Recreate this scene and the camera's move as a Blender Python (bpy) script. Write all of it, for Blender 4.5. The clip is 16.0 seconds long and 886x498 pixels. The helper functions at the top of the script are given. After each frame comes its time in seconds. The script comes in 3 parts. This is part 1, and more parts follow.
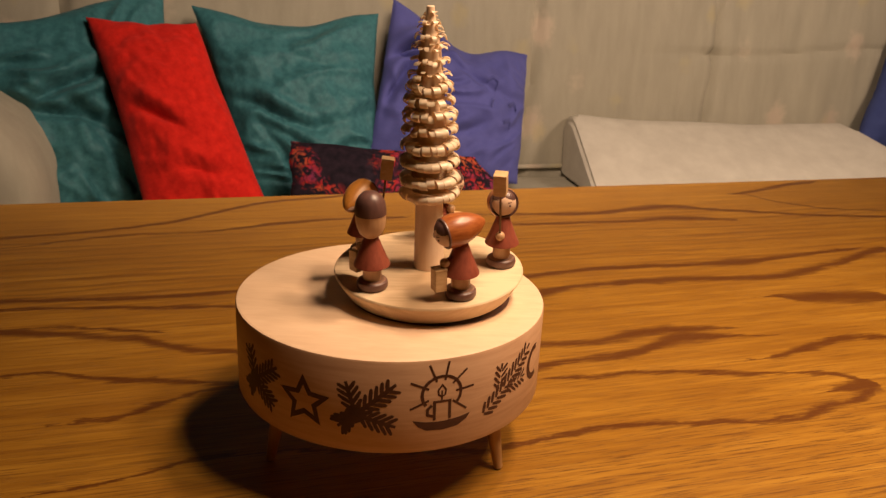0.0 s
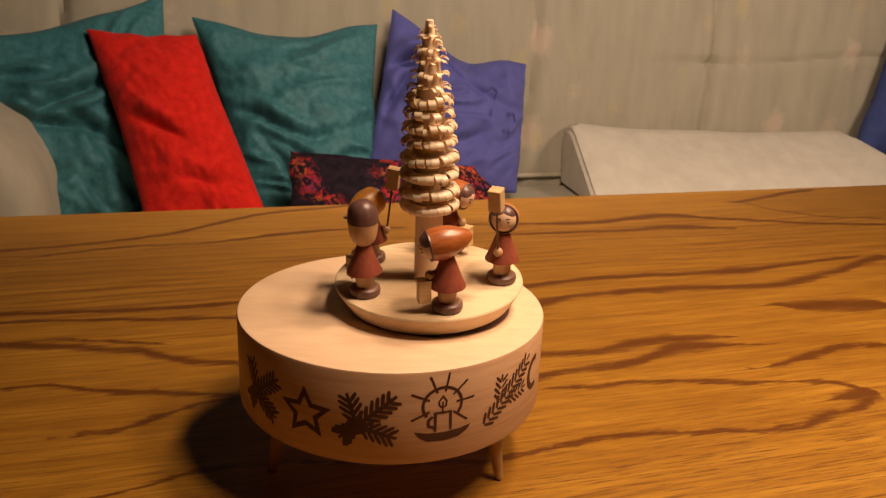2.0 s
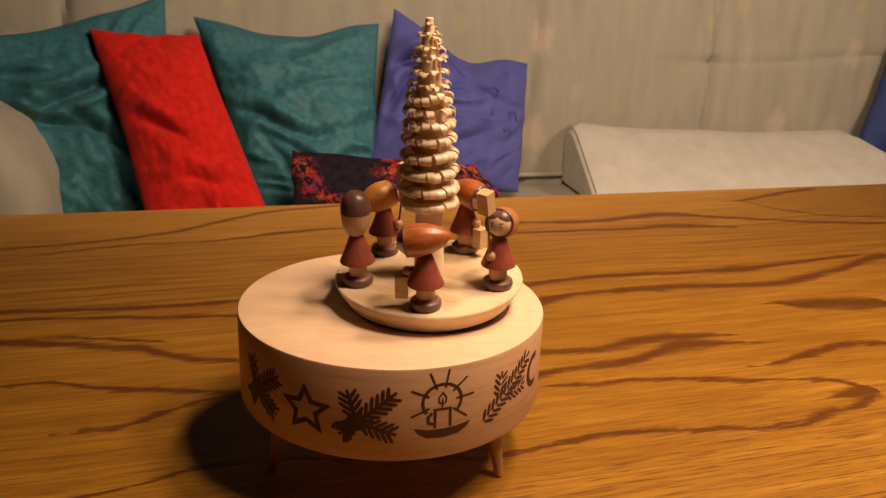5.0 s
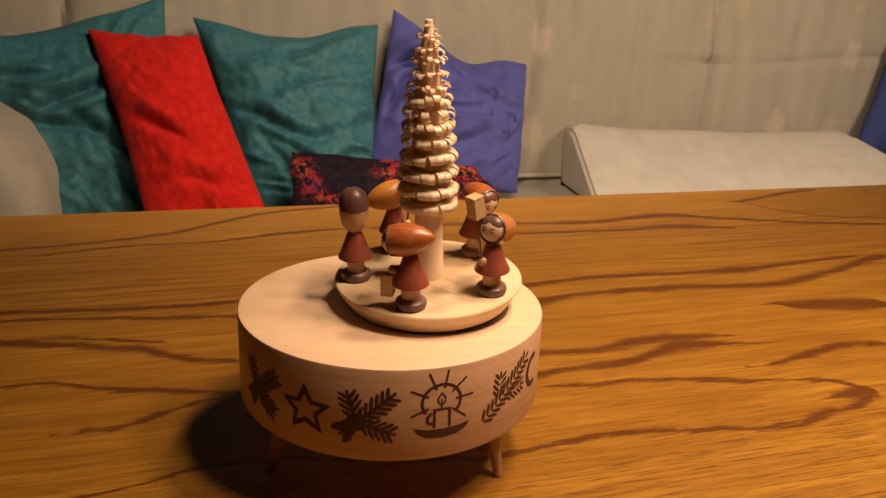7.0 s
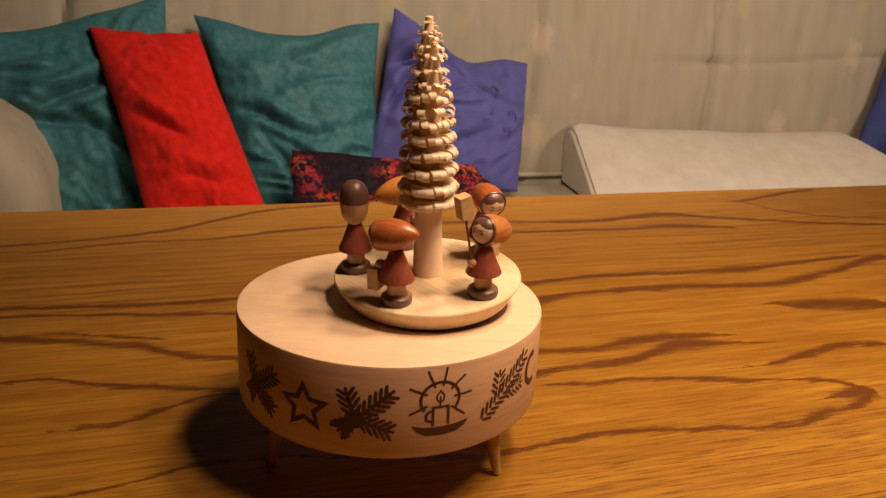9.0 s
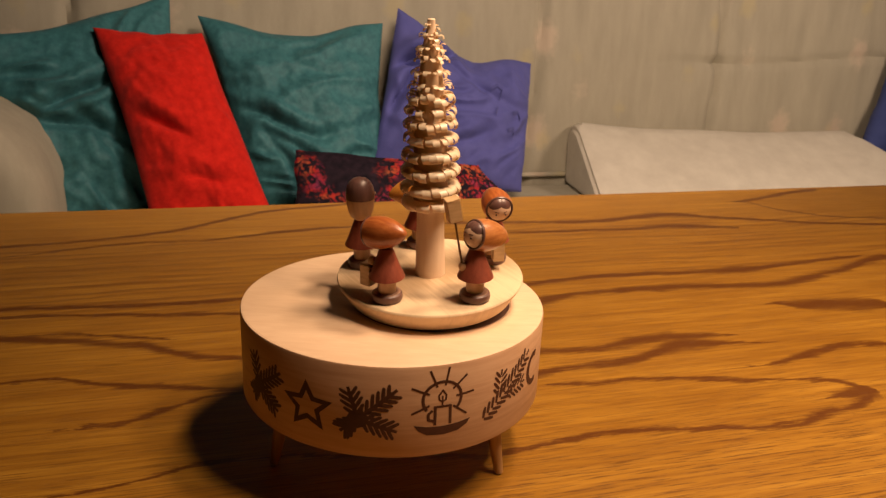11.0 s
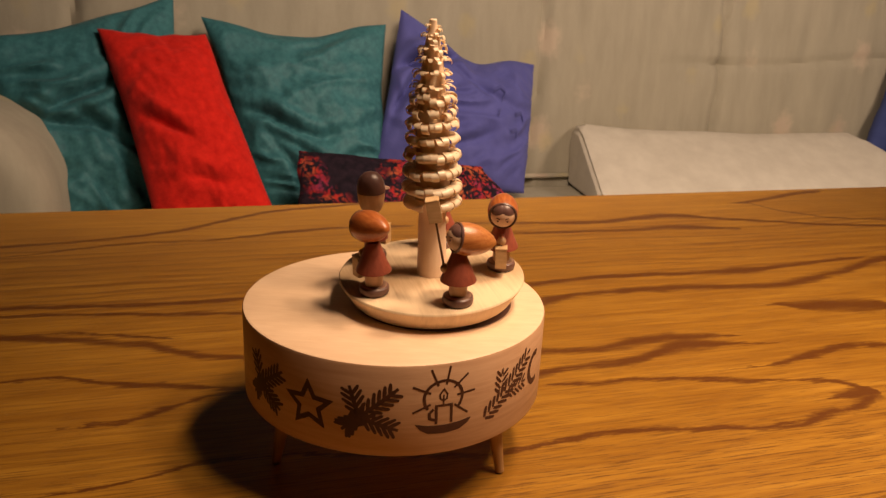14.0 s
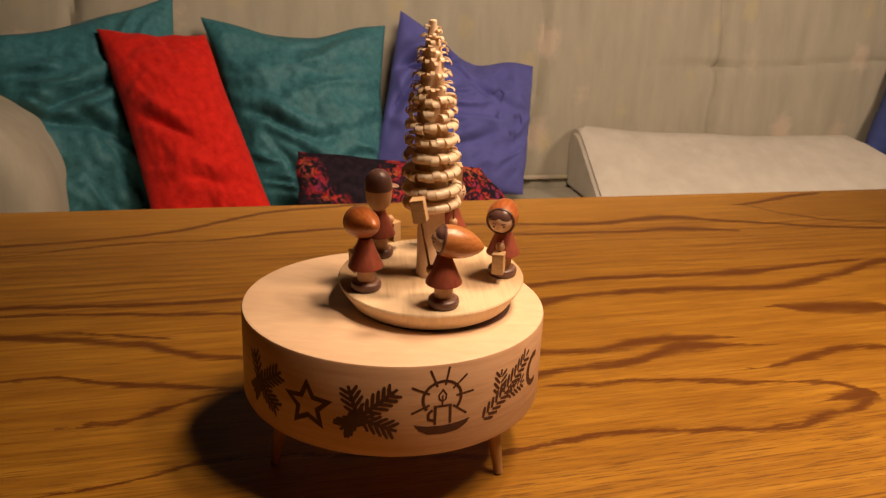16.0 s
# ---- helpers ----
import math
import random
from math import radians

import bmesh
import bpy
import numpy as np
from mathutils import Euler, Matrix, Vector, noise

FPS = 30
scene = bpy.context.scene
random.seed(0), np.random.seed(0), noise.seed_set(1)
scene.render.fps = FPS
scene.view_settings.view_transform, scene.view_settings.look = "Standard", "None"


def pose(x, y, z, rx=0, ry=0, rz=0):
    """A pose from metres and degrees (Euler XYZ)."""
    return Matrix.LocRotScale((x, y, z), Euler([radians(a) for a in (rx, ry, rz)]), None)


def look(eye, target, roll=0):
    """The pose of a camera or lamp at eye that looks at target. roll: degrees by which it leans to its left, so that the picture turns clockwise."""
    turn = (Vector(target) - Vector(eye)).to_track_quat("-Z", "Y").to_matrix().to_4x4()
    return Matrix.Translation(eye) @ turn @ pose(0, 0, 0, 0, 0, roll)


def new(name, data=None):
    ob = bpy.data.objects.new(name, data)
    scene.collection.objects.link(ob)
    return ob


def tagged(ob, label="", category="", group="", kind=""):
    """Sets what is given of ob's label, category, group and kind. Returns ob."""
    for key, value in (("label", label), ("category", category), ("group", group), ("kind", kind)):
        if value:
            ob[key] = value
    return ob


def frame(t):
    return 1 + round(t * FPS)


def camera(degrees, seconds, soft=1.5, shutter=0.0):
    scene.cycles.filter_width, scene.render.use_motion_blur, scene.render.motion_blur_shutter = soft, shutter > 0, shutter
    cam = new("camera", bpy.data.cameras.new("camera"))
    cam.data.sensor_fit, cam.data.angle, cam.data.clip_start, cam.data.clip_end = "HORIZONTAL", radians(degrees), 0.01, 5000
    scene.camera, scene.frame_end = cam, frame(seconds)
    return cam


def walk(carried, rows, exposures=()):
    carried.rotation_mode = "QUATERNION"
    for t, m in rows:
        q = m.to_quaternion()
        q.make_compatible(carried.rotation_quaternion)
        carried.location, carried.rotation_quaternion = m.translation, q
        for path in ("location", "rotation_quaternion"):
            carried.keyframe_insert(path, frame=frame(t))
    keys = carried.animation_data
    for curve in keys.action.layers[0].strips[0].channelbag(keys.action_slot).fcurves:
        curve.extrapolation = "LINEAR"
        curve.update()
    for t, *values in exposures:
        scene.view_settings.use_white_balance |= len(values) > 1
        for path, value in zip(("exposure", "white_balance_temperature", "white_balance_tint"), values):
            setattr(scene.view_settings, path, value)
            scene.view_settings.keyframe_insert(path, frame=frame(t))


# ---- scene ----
cam = camera(60, 16.0, soft=1.35)
cam.data.dof.use_dof = True
cam.data.dof.focus_distance = 0.285
cam.data.dof.aperture_fstop = 45.0


def aim(x, y, z, down, roll, turn):
    """A camera pose: pitched down, rolled clockwise, turned to the left, in degrees."""
    return pose(x, y, z, 0, 0, turn) @ pose(0, 0, 0, 90 - down) @ pose(0, 0, 0, 0, 0, roll)


PATH = [
    (0, 0.0181, -0.2697, 0.1723, 19.09, 2.73, -0.11),
    (0.5, 0.0181, -0.2705, 0.1732, 18.92, 2.65, -0.09),
    (1, 0.0179, -0.2709, 0.1737, 18.51, 2.66, -0.31),
    (1.5, 0.0181, -0.2714, 0.1742, 18.56, 2.55, -0.26),
    (2, 0.0180, -0.2708, 0.1737, 18.44, 2.45, -0.09),
    (2.5, 0.0182, -0.2711, 0.1734, 18.31, 2.26, 0.07),
    (3, 0.0181, -0.2712, 0.1734, 18.20, 2.25, 0.08),
    (3.5, 0.0181, -0.2715, 0.1735, 18.16, 2.31, 0.17),
    (4, 0.0185, -0.2716, 0.1731, 18.57, 2.39, 0.06),
    (6.5, 0.0188, -0.2724, 0.1733, 18.27, 2.41, 0.06),
    (7, 0.0187, -0.2727, 0.1735, 18.41, 2.42, 0.00),
    (7.5, 0.0186, -0.2727, 0.1736, 18.55, 2.46, 0.07),
    (8, 0.0188, -0.2731, 0.1736, 18.65, 2.47, 0.11),
    (8.5, 0.0188, -0.2729, 0.1736, 18.67, 2.68, -0.07),
    (9, 0.0189, -0.2724, 0.1729, 18.49, 2.69, -0.01),
    (11.5, 0.0196, -0.2743, 0.1739, 18.53, 2.54, 0.33),
    (12, 0.0196, -0.2742, 0.1736, 18.59, 2.57, 0.31),
    (12.5, 0.0197, -0.2736, 0.1728, 18.72, 2.62, 0.37),
    (13, 0.0196, -0.2743, 0.1734, 18.65, 2.56, 0.37),
    (13.5, 0.0199, -0.2749, 0.1738, 18.65, 2.57, 0.37),
    (14, 0.0201, -0.2752, 0.1735, 18.42, 2.58, 0.54),
    (14.5, 0.0200, -0.2743, 0.1728, 18.47, 2.53, 0.64),
    (15, 0.0197, -0.2754, 0.1735, 18.10, 2.53, 0.64),
    (15.5, 0.0198, -0.2747, 0.1728, 18.16, 2.66, 0.57),
    (16, 0.0199, -0.2753, 0.1733, 18.32, 2.76, 0.44),
]
walk(cam, [(t, aim(*r)) for t, *r in PATH], exposures=[(0, 0.0), (16, 0.0)])

# ---- light: an unseen lamp over the table, fill spots added for the sofa ----
world = bpy.data.worlds.new("room_air")
scene.world = world
world.use_nodes = True
world.node_tree.nodes["Background"].inputs[0].default_value = (1.0, 0.72, 0.45, 1)
world.node_tree.nodes["Background"].inputs[1].default_value = 0.008


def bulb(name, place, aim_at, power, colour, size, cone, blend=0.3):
    """An unseen spot lamp with a soft-edged cone."""
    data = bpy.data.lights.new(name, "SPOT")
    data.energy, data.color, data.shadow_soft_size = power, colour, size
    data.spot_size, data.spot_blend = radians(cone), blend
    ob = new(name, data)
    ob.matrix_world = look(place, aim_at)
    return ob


# four shaded bulbs of one unseen hanging lamp over the table
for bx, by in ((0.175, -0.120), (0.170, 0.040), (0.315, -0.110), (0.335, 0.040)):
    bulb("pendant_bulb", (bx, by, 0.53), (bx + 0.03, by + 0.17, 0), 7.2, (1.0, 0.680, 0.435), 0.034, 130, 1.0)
# two unseen fill spots, added only to brighten the sofa and its cushions
bulb("sofa_fill_spot", (0.190, 0.480, 0.62), (-0.340, 1.400, -0.02), 37, (1.0, 0.74, 0.56), 0.15, 142, 0.40)
bulb("sofa_fill_spot", (1.280, 0.780, 0.62), (1.020, 1.740, -0.02), 35, (1.0, 0.74, 0.56), 0.15, 136, 0.40)


# ---- materials ----
class Nodes:
    """A short way to write a node material."""

    def __init__(self, name, rough=0.5, metal=0.0):
        self.mat = bpy.data.materials.new(name)
        self.mat.use_nodes = True
        self.tree = self.mat.node_tree
        self.bsdf = self.tree.nodes["Principled BSDF"]
        self.set(rough=rough, metal=metal)
        self.co = self.tree.nodes.new("ShaderNodeTexCoord").outputs["Object"]

    def set(self, rough=None, metal=None, coat=None, coat_rough=None, sheen=None):
        for key, value in (("Roughness", rough), ("Metallic", metal), ("Coat Weight", coat), ("Coat Roughness", coat_rough), ("Sheen Weight", sheen)):
            if value is not None:
                self.bsdf.inputs[key].default_value = value

    def link(self, a, b):
        if isinstance(a, (int, float)):
            b.default_value = a
        elif isinstance(a, tuple):
            b.default_value = a if len(a) != 3 or b.type == "VECTOR" else (*a, 1)
        else:
            self.tree.links.new(a, b)

    def node(self, kind, ins, out=0, **props):
        n = self.tree.nodes.new(kind)
        for k, v in props.items():
            if k == "operation":
                n.operation = v
            elif k == "blend":
                n.data_type, n.blend_type = "RGBA", v
            elif k == "feature":
                n.feature = v
        for key, value in ins.items():
            self.link(value, n.inputs[key])
        return n.outputs[out]

    def math(self, op, a, b=0.0):
        return self.node("ShaderNodeMath", {0: a, 1: b}, operation=op)

    def scaled(self, x, y, z, co=None):
        return self.node("ShaderNodeVectorMath", {0: co or self.co, 1: (x, y, z)}, operation="MULTIPLY")

    def noise(self, scale, detail=4.0, rough=0.55, co=None, distortion=0.0):
        return self.node("ShaderNodeTexNoise", {"Vector": co or self.co, "Scale": scale, "Detail": detail, "Roughness": rough, "Distortion": distortion})

    def ramp(self, fac, *stops):
        n = self.tree.nodes.new("ShaderNodeValToRGB")
        while len(n.color_ramp.elements) < len(stops):
            n.color_ramp.elements.new(0.5)
        for e, (at, c) in zip(n.color_ramp.elements, stops):
            e.position, e.color = at, (*c, 1) if isinstance(c, tuple) else (c, c, c, 1)
        self.link(fac, n.inputs[0])
        return n.outputs[0]

    def mix(self, fac, a, b, blend="MIX"):
        n = self.tree.nodes.new("ShaderNodeMix")
        n.data_type, n.blend_type = "RGBA", blend
        self.link(fac, n.inputs[0])
        self.link(a, n.inputs[6])
        self.link(b, n.inputs[7])
        return n.outputs[2]

    def done(self, colour, bump=None, height=0.0002, strength=0.5, rough=None):
        self.link(colour, self.bsdf.inputs["Base Color"])
        if bump is not None:
            self.link(self.node("ShaderNodeBump", {"Height": bump, "Distance": height, "Strength": strength}), self.bsdf.inputs["Normal"])
        if rough is not None:
            self.link(rough, self.bsdf.inputs["Roughness"])
        return self.mat


def plain_wood(name, dark, light, stretch, rough=0.45, ring=None, coat=0.0):
    """Turned wood: fine streaks stretched along one axis, over soft broad clouds."""
    m = Nodes(name, rough)
    m.set(coat=coat, coat_rough=0.25)
    co = m.scaled(*stretch)
    streak = m.noise(1.0, 6, 0.6, co, 0.4)
    cloud = m.noise(60, 3)
    fac = m.math("ADD", m.math("MULTIPLY", streak, 0.75), m.math("MULTIPLY", cloud, 0.25))
    if ring:
        bands = m.node("ShaderNodeTexWave", {"Vector": m.scaled(*ring), "Scale": 1.0, "Distortion": 0.9, "Detail": 2.0, "Detail Scale": 1.2})
        fac = m.math("ADD", m.math("MULTIPLY", fac, 0.6), m.math("MULTIPLY", bands, 0.4))
    return m.done(m.ramp(fac, (0.32, dark), (0.68, light)), streak, 0.00015, 0.25)


def oak_table():
    """Plain-sawn oak: bold late-wood figure on a golden ground, fine growth lines and open pores."""
    m = Nodes("oiled_oak", 0.36)
    m.set(coat=0.10, coat_rough=0.25)
    split = m.tree.nodes.new("ShaderNodeSeparateXYZ")
    m.link(m.co, split.inputs[0])
    u, v = split.outputs[0], split.outputs[1]
    along = m.node("ShaderNodeMapRange", {"Value": u, "From Min": -0.35, "From Max": 0.65})
    fine = m.math("MULTIPLY", m.math("SUBTRACT", m.noise(1.0, 5, 0.7, m.scaled(45, 240, 1)), 0.5), 0.0120)
    wob = m.math("MULTIPLY", m.math("SUBTRACT", m.noise(1.0, 3, 0.6, m.scaled(5, 11, 1)), 0.5), 0.030)
    ragged = m.math("ADD", v, fine)
    dash = m.math("MULTIPLY", m.math("SUBTRACT", m.noise(1.0, 4, 0.7, m.scaled(60, 1000, 1)), 0.5), 2.6)
    found = []

    def late_wood(*points):
        """A dark line of late wood through points along and across the board, with its width in mm there."""
        n = m.tree.nodes.new("ShaderNodeValToRGB")
        n.color_ramp.interpolation = "CARDINAL"
        while len(n.color_ramp.elements) < len(points) + 2:
            n.color_ramp.elements.new(0.5)
        first, final = points[0], points[-1]
        ends = [(first[0] - 0.025, first[1], 0.0), *points, (final[0] + 0.003, final[1], 0.0)]
        for e, (a, b, w) in zip(n.color_ramp.elements, ends):
            e.position = (a + 0.35) / 1.0
            e.color = (b + 0.05, w / 40, 0, 1)
        m.link(along, n.inputs[0])
        parts = m.tree.nodes.new("ShaderNodeSeparateColor")
        m.link(n.outputs[0], parts.inputs[0])
        off = m.math("ABSOLUTE", m.math("SUBTRACT", m.math("ADD", ragged, 0.05), parts.outputs[0]))
        half = m.math("MAXIMUM", m.math("MULTIPLY", parts.outputs[1], 0.0175), 0.00002)
        found.append(m.math("DIVIDE", off, half))

    late_wood((-0.254, 0.3145, 4), (-0.185, 0.3248, 4.3), (-0.137, 0.342, 6.5), (-0.086, 0.376, 6.4), (-0.016, 0.3922, 5.7), (0.034, 0.4004, 4.8))
    late_wood((-0.249, 0.2931, 2.2), (-0.187, 0.3086, 3.2), (-0.117, 0.3115, 3.4), (-0.069, 0.3232, 6.4), (-0.026, 0.3283, 4.7), (0.027, 0.3265, 3.8))
    late_wood((-0.23, 0.2038, 4.9), (-0.187, 0.1989, 5), (-0.142, 0.1956, 5), (-0.105, 0.1964, 4.3), (-0.073, 0.1975, 3.5))
    late_wood((-0.227, 0.1917, 3.1), (-0.177, 0.186, 3.9), (-0.106, 0.1757, 4.7), (-0.075, 0.174, 3.2))
    late_wood((-0.221, 0.1631, 5.5), (-0.205, 0.1592, 6.9), (-0.172, 0.1495, 8.1), (-0.151, 0.142, 8.6), (-0.132, 0.128, 7.5), (-0.108, 0.1201, 5.5), (-0.087, 0.1115, 3))
    late_wood((-0.221, 0.1658, 2.1), (-0.182, 0.1615, 2.1), (-0.157, 0.1538, 4.2), (-0.14, 0.1472, 2))
    late_wood((-0.21, 0.1144, 2.8), (-0.187, 0.1133, 3.3), (-0.162, 0.1028, 4.3), (-0.138, 0.0972, 4.3), (-0.124, 0.0931, 3.2), (-0.104, 0.0869, 2.1))
    late_wood((-0.161, 0.0693, 2.7), (-0.156, 0.0695, 4.1), (-0.148, 0.0733, 4.6), (-0.137, 0.0779, 3.8), (-0.126, 0.0838, 2.5), (-0.109, 0.0853, 2.1))
    late_wood((-0.172, 0.0237, 1.3), (-0.154, 0.0255, 2.4), (-0.143, 0.0288, 2.9), (-0.129, 0.0318, 2.6), (-0.111, 0.0325, 1.9), (-0.081, 0.0293, 1.9), (-0.025, 0.0168, 3), (-0.006, 0.0159, 3), (0.02, 0.0185, 3.5), (0.047, 0.0204, 4), (0.097, 0.0126, 4), (0.124, 0.0092, 4.4), (0.137, 0.0111, 5.3), (0.149, 0.0151, 5.1), (0.16, 0.0152, 5.1), (0.171, 0.0182, 6), (0.179, 0.0228, 7))
    late_wood((0.029, 0.0638, 1), (0.037, 0.0632, 2), (0.055, 0.0624, 3.6), (0.075, 0.0605, 4.1), (0.098, 0.058, 4.2), (0.125, 0.0506, 5.1), (0.153, 0.0453, 3.5), (0.172, 0.0420, 4.5), (0.179, 0.0365, 6), (0.183, 0.0320, 7))
    late_wood((0.1785, 0.0272, 11), (0.1850, 0.0268, 11))
    late_wood((0.064, 0.3273, 4.5), (0.124, 0.3217, 6.1), (0.182, 0.3166, 7.7), (0.228, 0.3235, 11.2), (0.257, 0.3264, 14.7), (0.288, 0.3149, 8), (0.356, 0.2914, 6.1), (0.439, 0.2726, 6))
    late_wood((0.114, 0.2955, 5.6), (0.195, 0.2924, 5.7), (0.247, 0.294, 10.3), (0.294, 0.2839, 4.4))
    late_wood((0.04, 0.1882, 2.7), (0.079, 0.1911, 5.7), (0.122, 0.1962, 5.9), (0.163, 0.1945, 7), (0.205, 0.1927, 8.1), (0.232, 0.1916, 11.3), (0.252, 0.194, 6.3), (0.305, 0.1997, 5.5), (0.345, 0.2035, 3.4))
    late_wood((0.032, 0.1538, 6.3), (0.069, 0.1625, 10.8), (0.088, 0.1681, 7.8), (0.109, 0.1701, 7), (0.149, 0.1707, 9), (0.188, 0.1677, 8.2), (0.228, 0.1627, 9.1), (0.252, 0.1648, 11.2), (0.283, 0.1737, 8.8), (0.315, 0.1833, 8.3), (0.366, 0.1999, 9))
    late_wood((0.211, 0.1335, 1.6), (0.22, 0.131, 8), (0.229, 0.1274, 15.8), (0.253, 0.1257, 19.1), (0.286, 0.1197, 15.8))
    late_wood((0.02, 0.1013, 3.7), (0.042, 0.0988, 5.5), (0.071, 0.0957, 6.2), (0.089, 0.0983, 7.6), (0.108, 0.1017, 9.1), (0.125, 0.1012, 8.6), (0.142, 0.0995, 4.6), (0.159, 0.0976, 2))
    late_wood((0.009, 0.0708, 3.1), (0.031, 0.0754, 7), (0.048, 0.0792, 5.6), (0.079, 0.079, 6.9), (0.097, 0.0837, 7.1), (0.119, 0.0916, 12.5), (0.136, 0.0904, 8.8), (0.159, 0.0874, 3.1), (0.175, 0.0855, 1.3))
    late_wood((0.148, 0.0617, 1.1), (0.157, 0.0619, 3.3), (0.169, 0.0645, 5.1), (0.187, 0.0684, 6.4), (0.2, 0.0727, 5.4), (0.214, 0.0736, 4.9), (0.238, 0.0716, 4.9))
    late_wood((0.358, 0.3561, 5), (0.364, 0.3417, 8.8), (0.369, 0.3293, 5.7), (0.397, 0.3049, 4.5), (0.456, 0.2895, 3.5))
    late_wood((0.358, 0.36, 5), (0.384, 0.3677, 6.4), (0.415, 0.3789, 7.8), (0.466, 0.3909, 5.8))
    nearest = found[0]
    for other in found[1:]:
        nearest = m.math("MINIMUM", nearest, other)
    band = m.ramp(m.math("ADD", m.math("MULTIPLY", nearest, 0.4), m.math("ADD", m.math("MULTIPLY", dash, 0.46), m.math("MULTIPLY", m.math("SUBTRACT", m.noise(1.0, 2, 0.5, m.scaled(22, 90, 1)), 0.5), 0.55))), (0.16, 1.0), (0.36, 0.75), (0.66, 0.0))
    # close growth lines in the middle of the board, faint ones elsewhere
    r = m.math("ADD", v, m.math("ADD", wob, m.math("MULTIPLY", fine, 0.5)))
    phase = m.math("FRACT", m.math("DIVIDE", m.math("ADD", r, m.math("MULTIPLY", m.math("SINE", m.math("MULTIPLY", r, 260.0)), 0.0014)), 0.0098))
    ring = m.ramp(phase, (0.0, 0.0), (0.40, 0.0), (0.78, 1.0), (0.90, 0.9), (1.0, 0.0))
    zone = m.ramp(m.math("ADD", v, m.math("MULTIPLY", wob, 0.8)), (0.0, 0.22), (0.175, 0.25), (0.205, 0.95), (0.295, 0.95), (0.335, 0.35))
    patchy = m.ramp(m.noise(1.0, 3, 0.6, m.scaled(9, 60, 1)), (0.34, 0.25), (0.58, 1.0))
    lines = m.math("MULTIPLY", m.math("MULTIPLY", ring, zone), patchy)
    pores = m.ramp(m.noise(1.0, 3, 0.65, m.scaled(38, 1000, 1)), (0.53, 0.0), (0.60, 1.0))
    open_grain = m.ramp(m.math("ADD", v, 0.2), (0.20, 1.0), (0.245, 0.55), (0.40, 0.45))
    tone = m.noise(1.0, 6, 0.68, m.scaled(8, 90, 1))
    cloud = m.noise(1.0, 3, 0.55, m.scaled(7, 16, 1))
    base = m.ramp(tone, (0.30, (0.245, 0.106, 0.009)), (0.50, (0.345, 0.165, 0.016)), (0.72, (0.425, 0.217, 0.026)))
    base = m.mix(m.ramp(cloud, (0.40, 0.35), (0.62, 0.0)), base, (0.230, 0.098, 0.009))
    streak = m.ramp(m.noise(1.0, 5, 0.7, m.scaled(14, 420, 1)), (0.40, 0.55), (0.56, 0.0))
    base = m.mix(streak, base, (0.200, 0.077, 0.006))
    col = m.mix(m.math("MULTIPLY", lines, 0.75), base, (0.150, 0.055, 0.007))
    col = m.mix(m.math("MULTIPLY", pores, m.math("MULTIPLY", open_grain, 0.72)), col, (0.105, 0.040, 0.006))
    col = m.mix(m.math("MULTIPLY", band, 0.92), col, (0.092, 0.026, 0.003))
    rough = m.math("ADD", 0.30, m.math("MULTIPLY", m.noise(9, 4), 0.18))
    return m.done(col, m.math("SUBTRACT", 1.0, m.math("ADD", pores, band)), 0.00015, 0.2, rough)


def fabric(name, dark, light, rough=0.8, sheen=0.3, weave=1400, mottle=30, folds=0.002):
    m = Nodes(name, rough)
    m.set(sheen=sheen)
    m.bsdf.inputs["Specular IOR Level"].default_value = 0.22
    a, b = m.noise(mottle, 5, 0.6), m.noise(weave, 2, 0.6)
    fac = m.math("ADD", m.math("MULTIPLY", a, 0.7), m.math("MULTIPLY", b, 0.3))
    h = m.math("ADD", m.math("MULTIPLY", m.noise(9, 5, 0.6, None, 0.8), 1.0), m.math("MULTIPLY", b, 0.05))
    return m.done(m.ramp(fac, (0.32, dark), (0.68, light)), h, folds * 5, 0.3)


def sofa_cloth():
    m = Nodes("sofa_cloth", 0.85)
    m.set(sheen=0.05)
    streak = m.noise(1.0, 4, 0.6, m.scaled(30, 30, 6.0))
    weave = m.noise(1100, 2)
    fac = m.math("ADD", m.math("MULTIPLY", streak, 0.6), m.math("MULTIPLY", weave, 0.4))
    col = m.ramp(fac, (0.25, (0.295, 0.270, 0.200)), (0.75, (0.425, 0.385, 0.290)))
    soft = m.noise(60, 3)
    for stretch, colour, amount in (((6.5, 6.5, 5.0), (0.58, 0.455, 0.345), 0.55), ((8.5, 8.5, 7.0), (0.46, 0.385, 0.20), 0.45)):
        spot = m.node("ShaderNodeTexVoronoi", {"Vector": m.scaled(*stretch), "Scale": 1.0})
        spot = m.math("ADD", spot, m.math("MULTIPLY", m.math("SUBTRACT", soft, 0.5), 0.25))
        col = m.mix(m.math("MULTIPLY", m.ramp(spot, (0.10, 1.0), (0.24, 0.0)), amount), col, colour)
    return m.done(col, m.math("ADD", streak, m.math("MULTIPLY", weave, 0.3)), 0.003, 0.4)


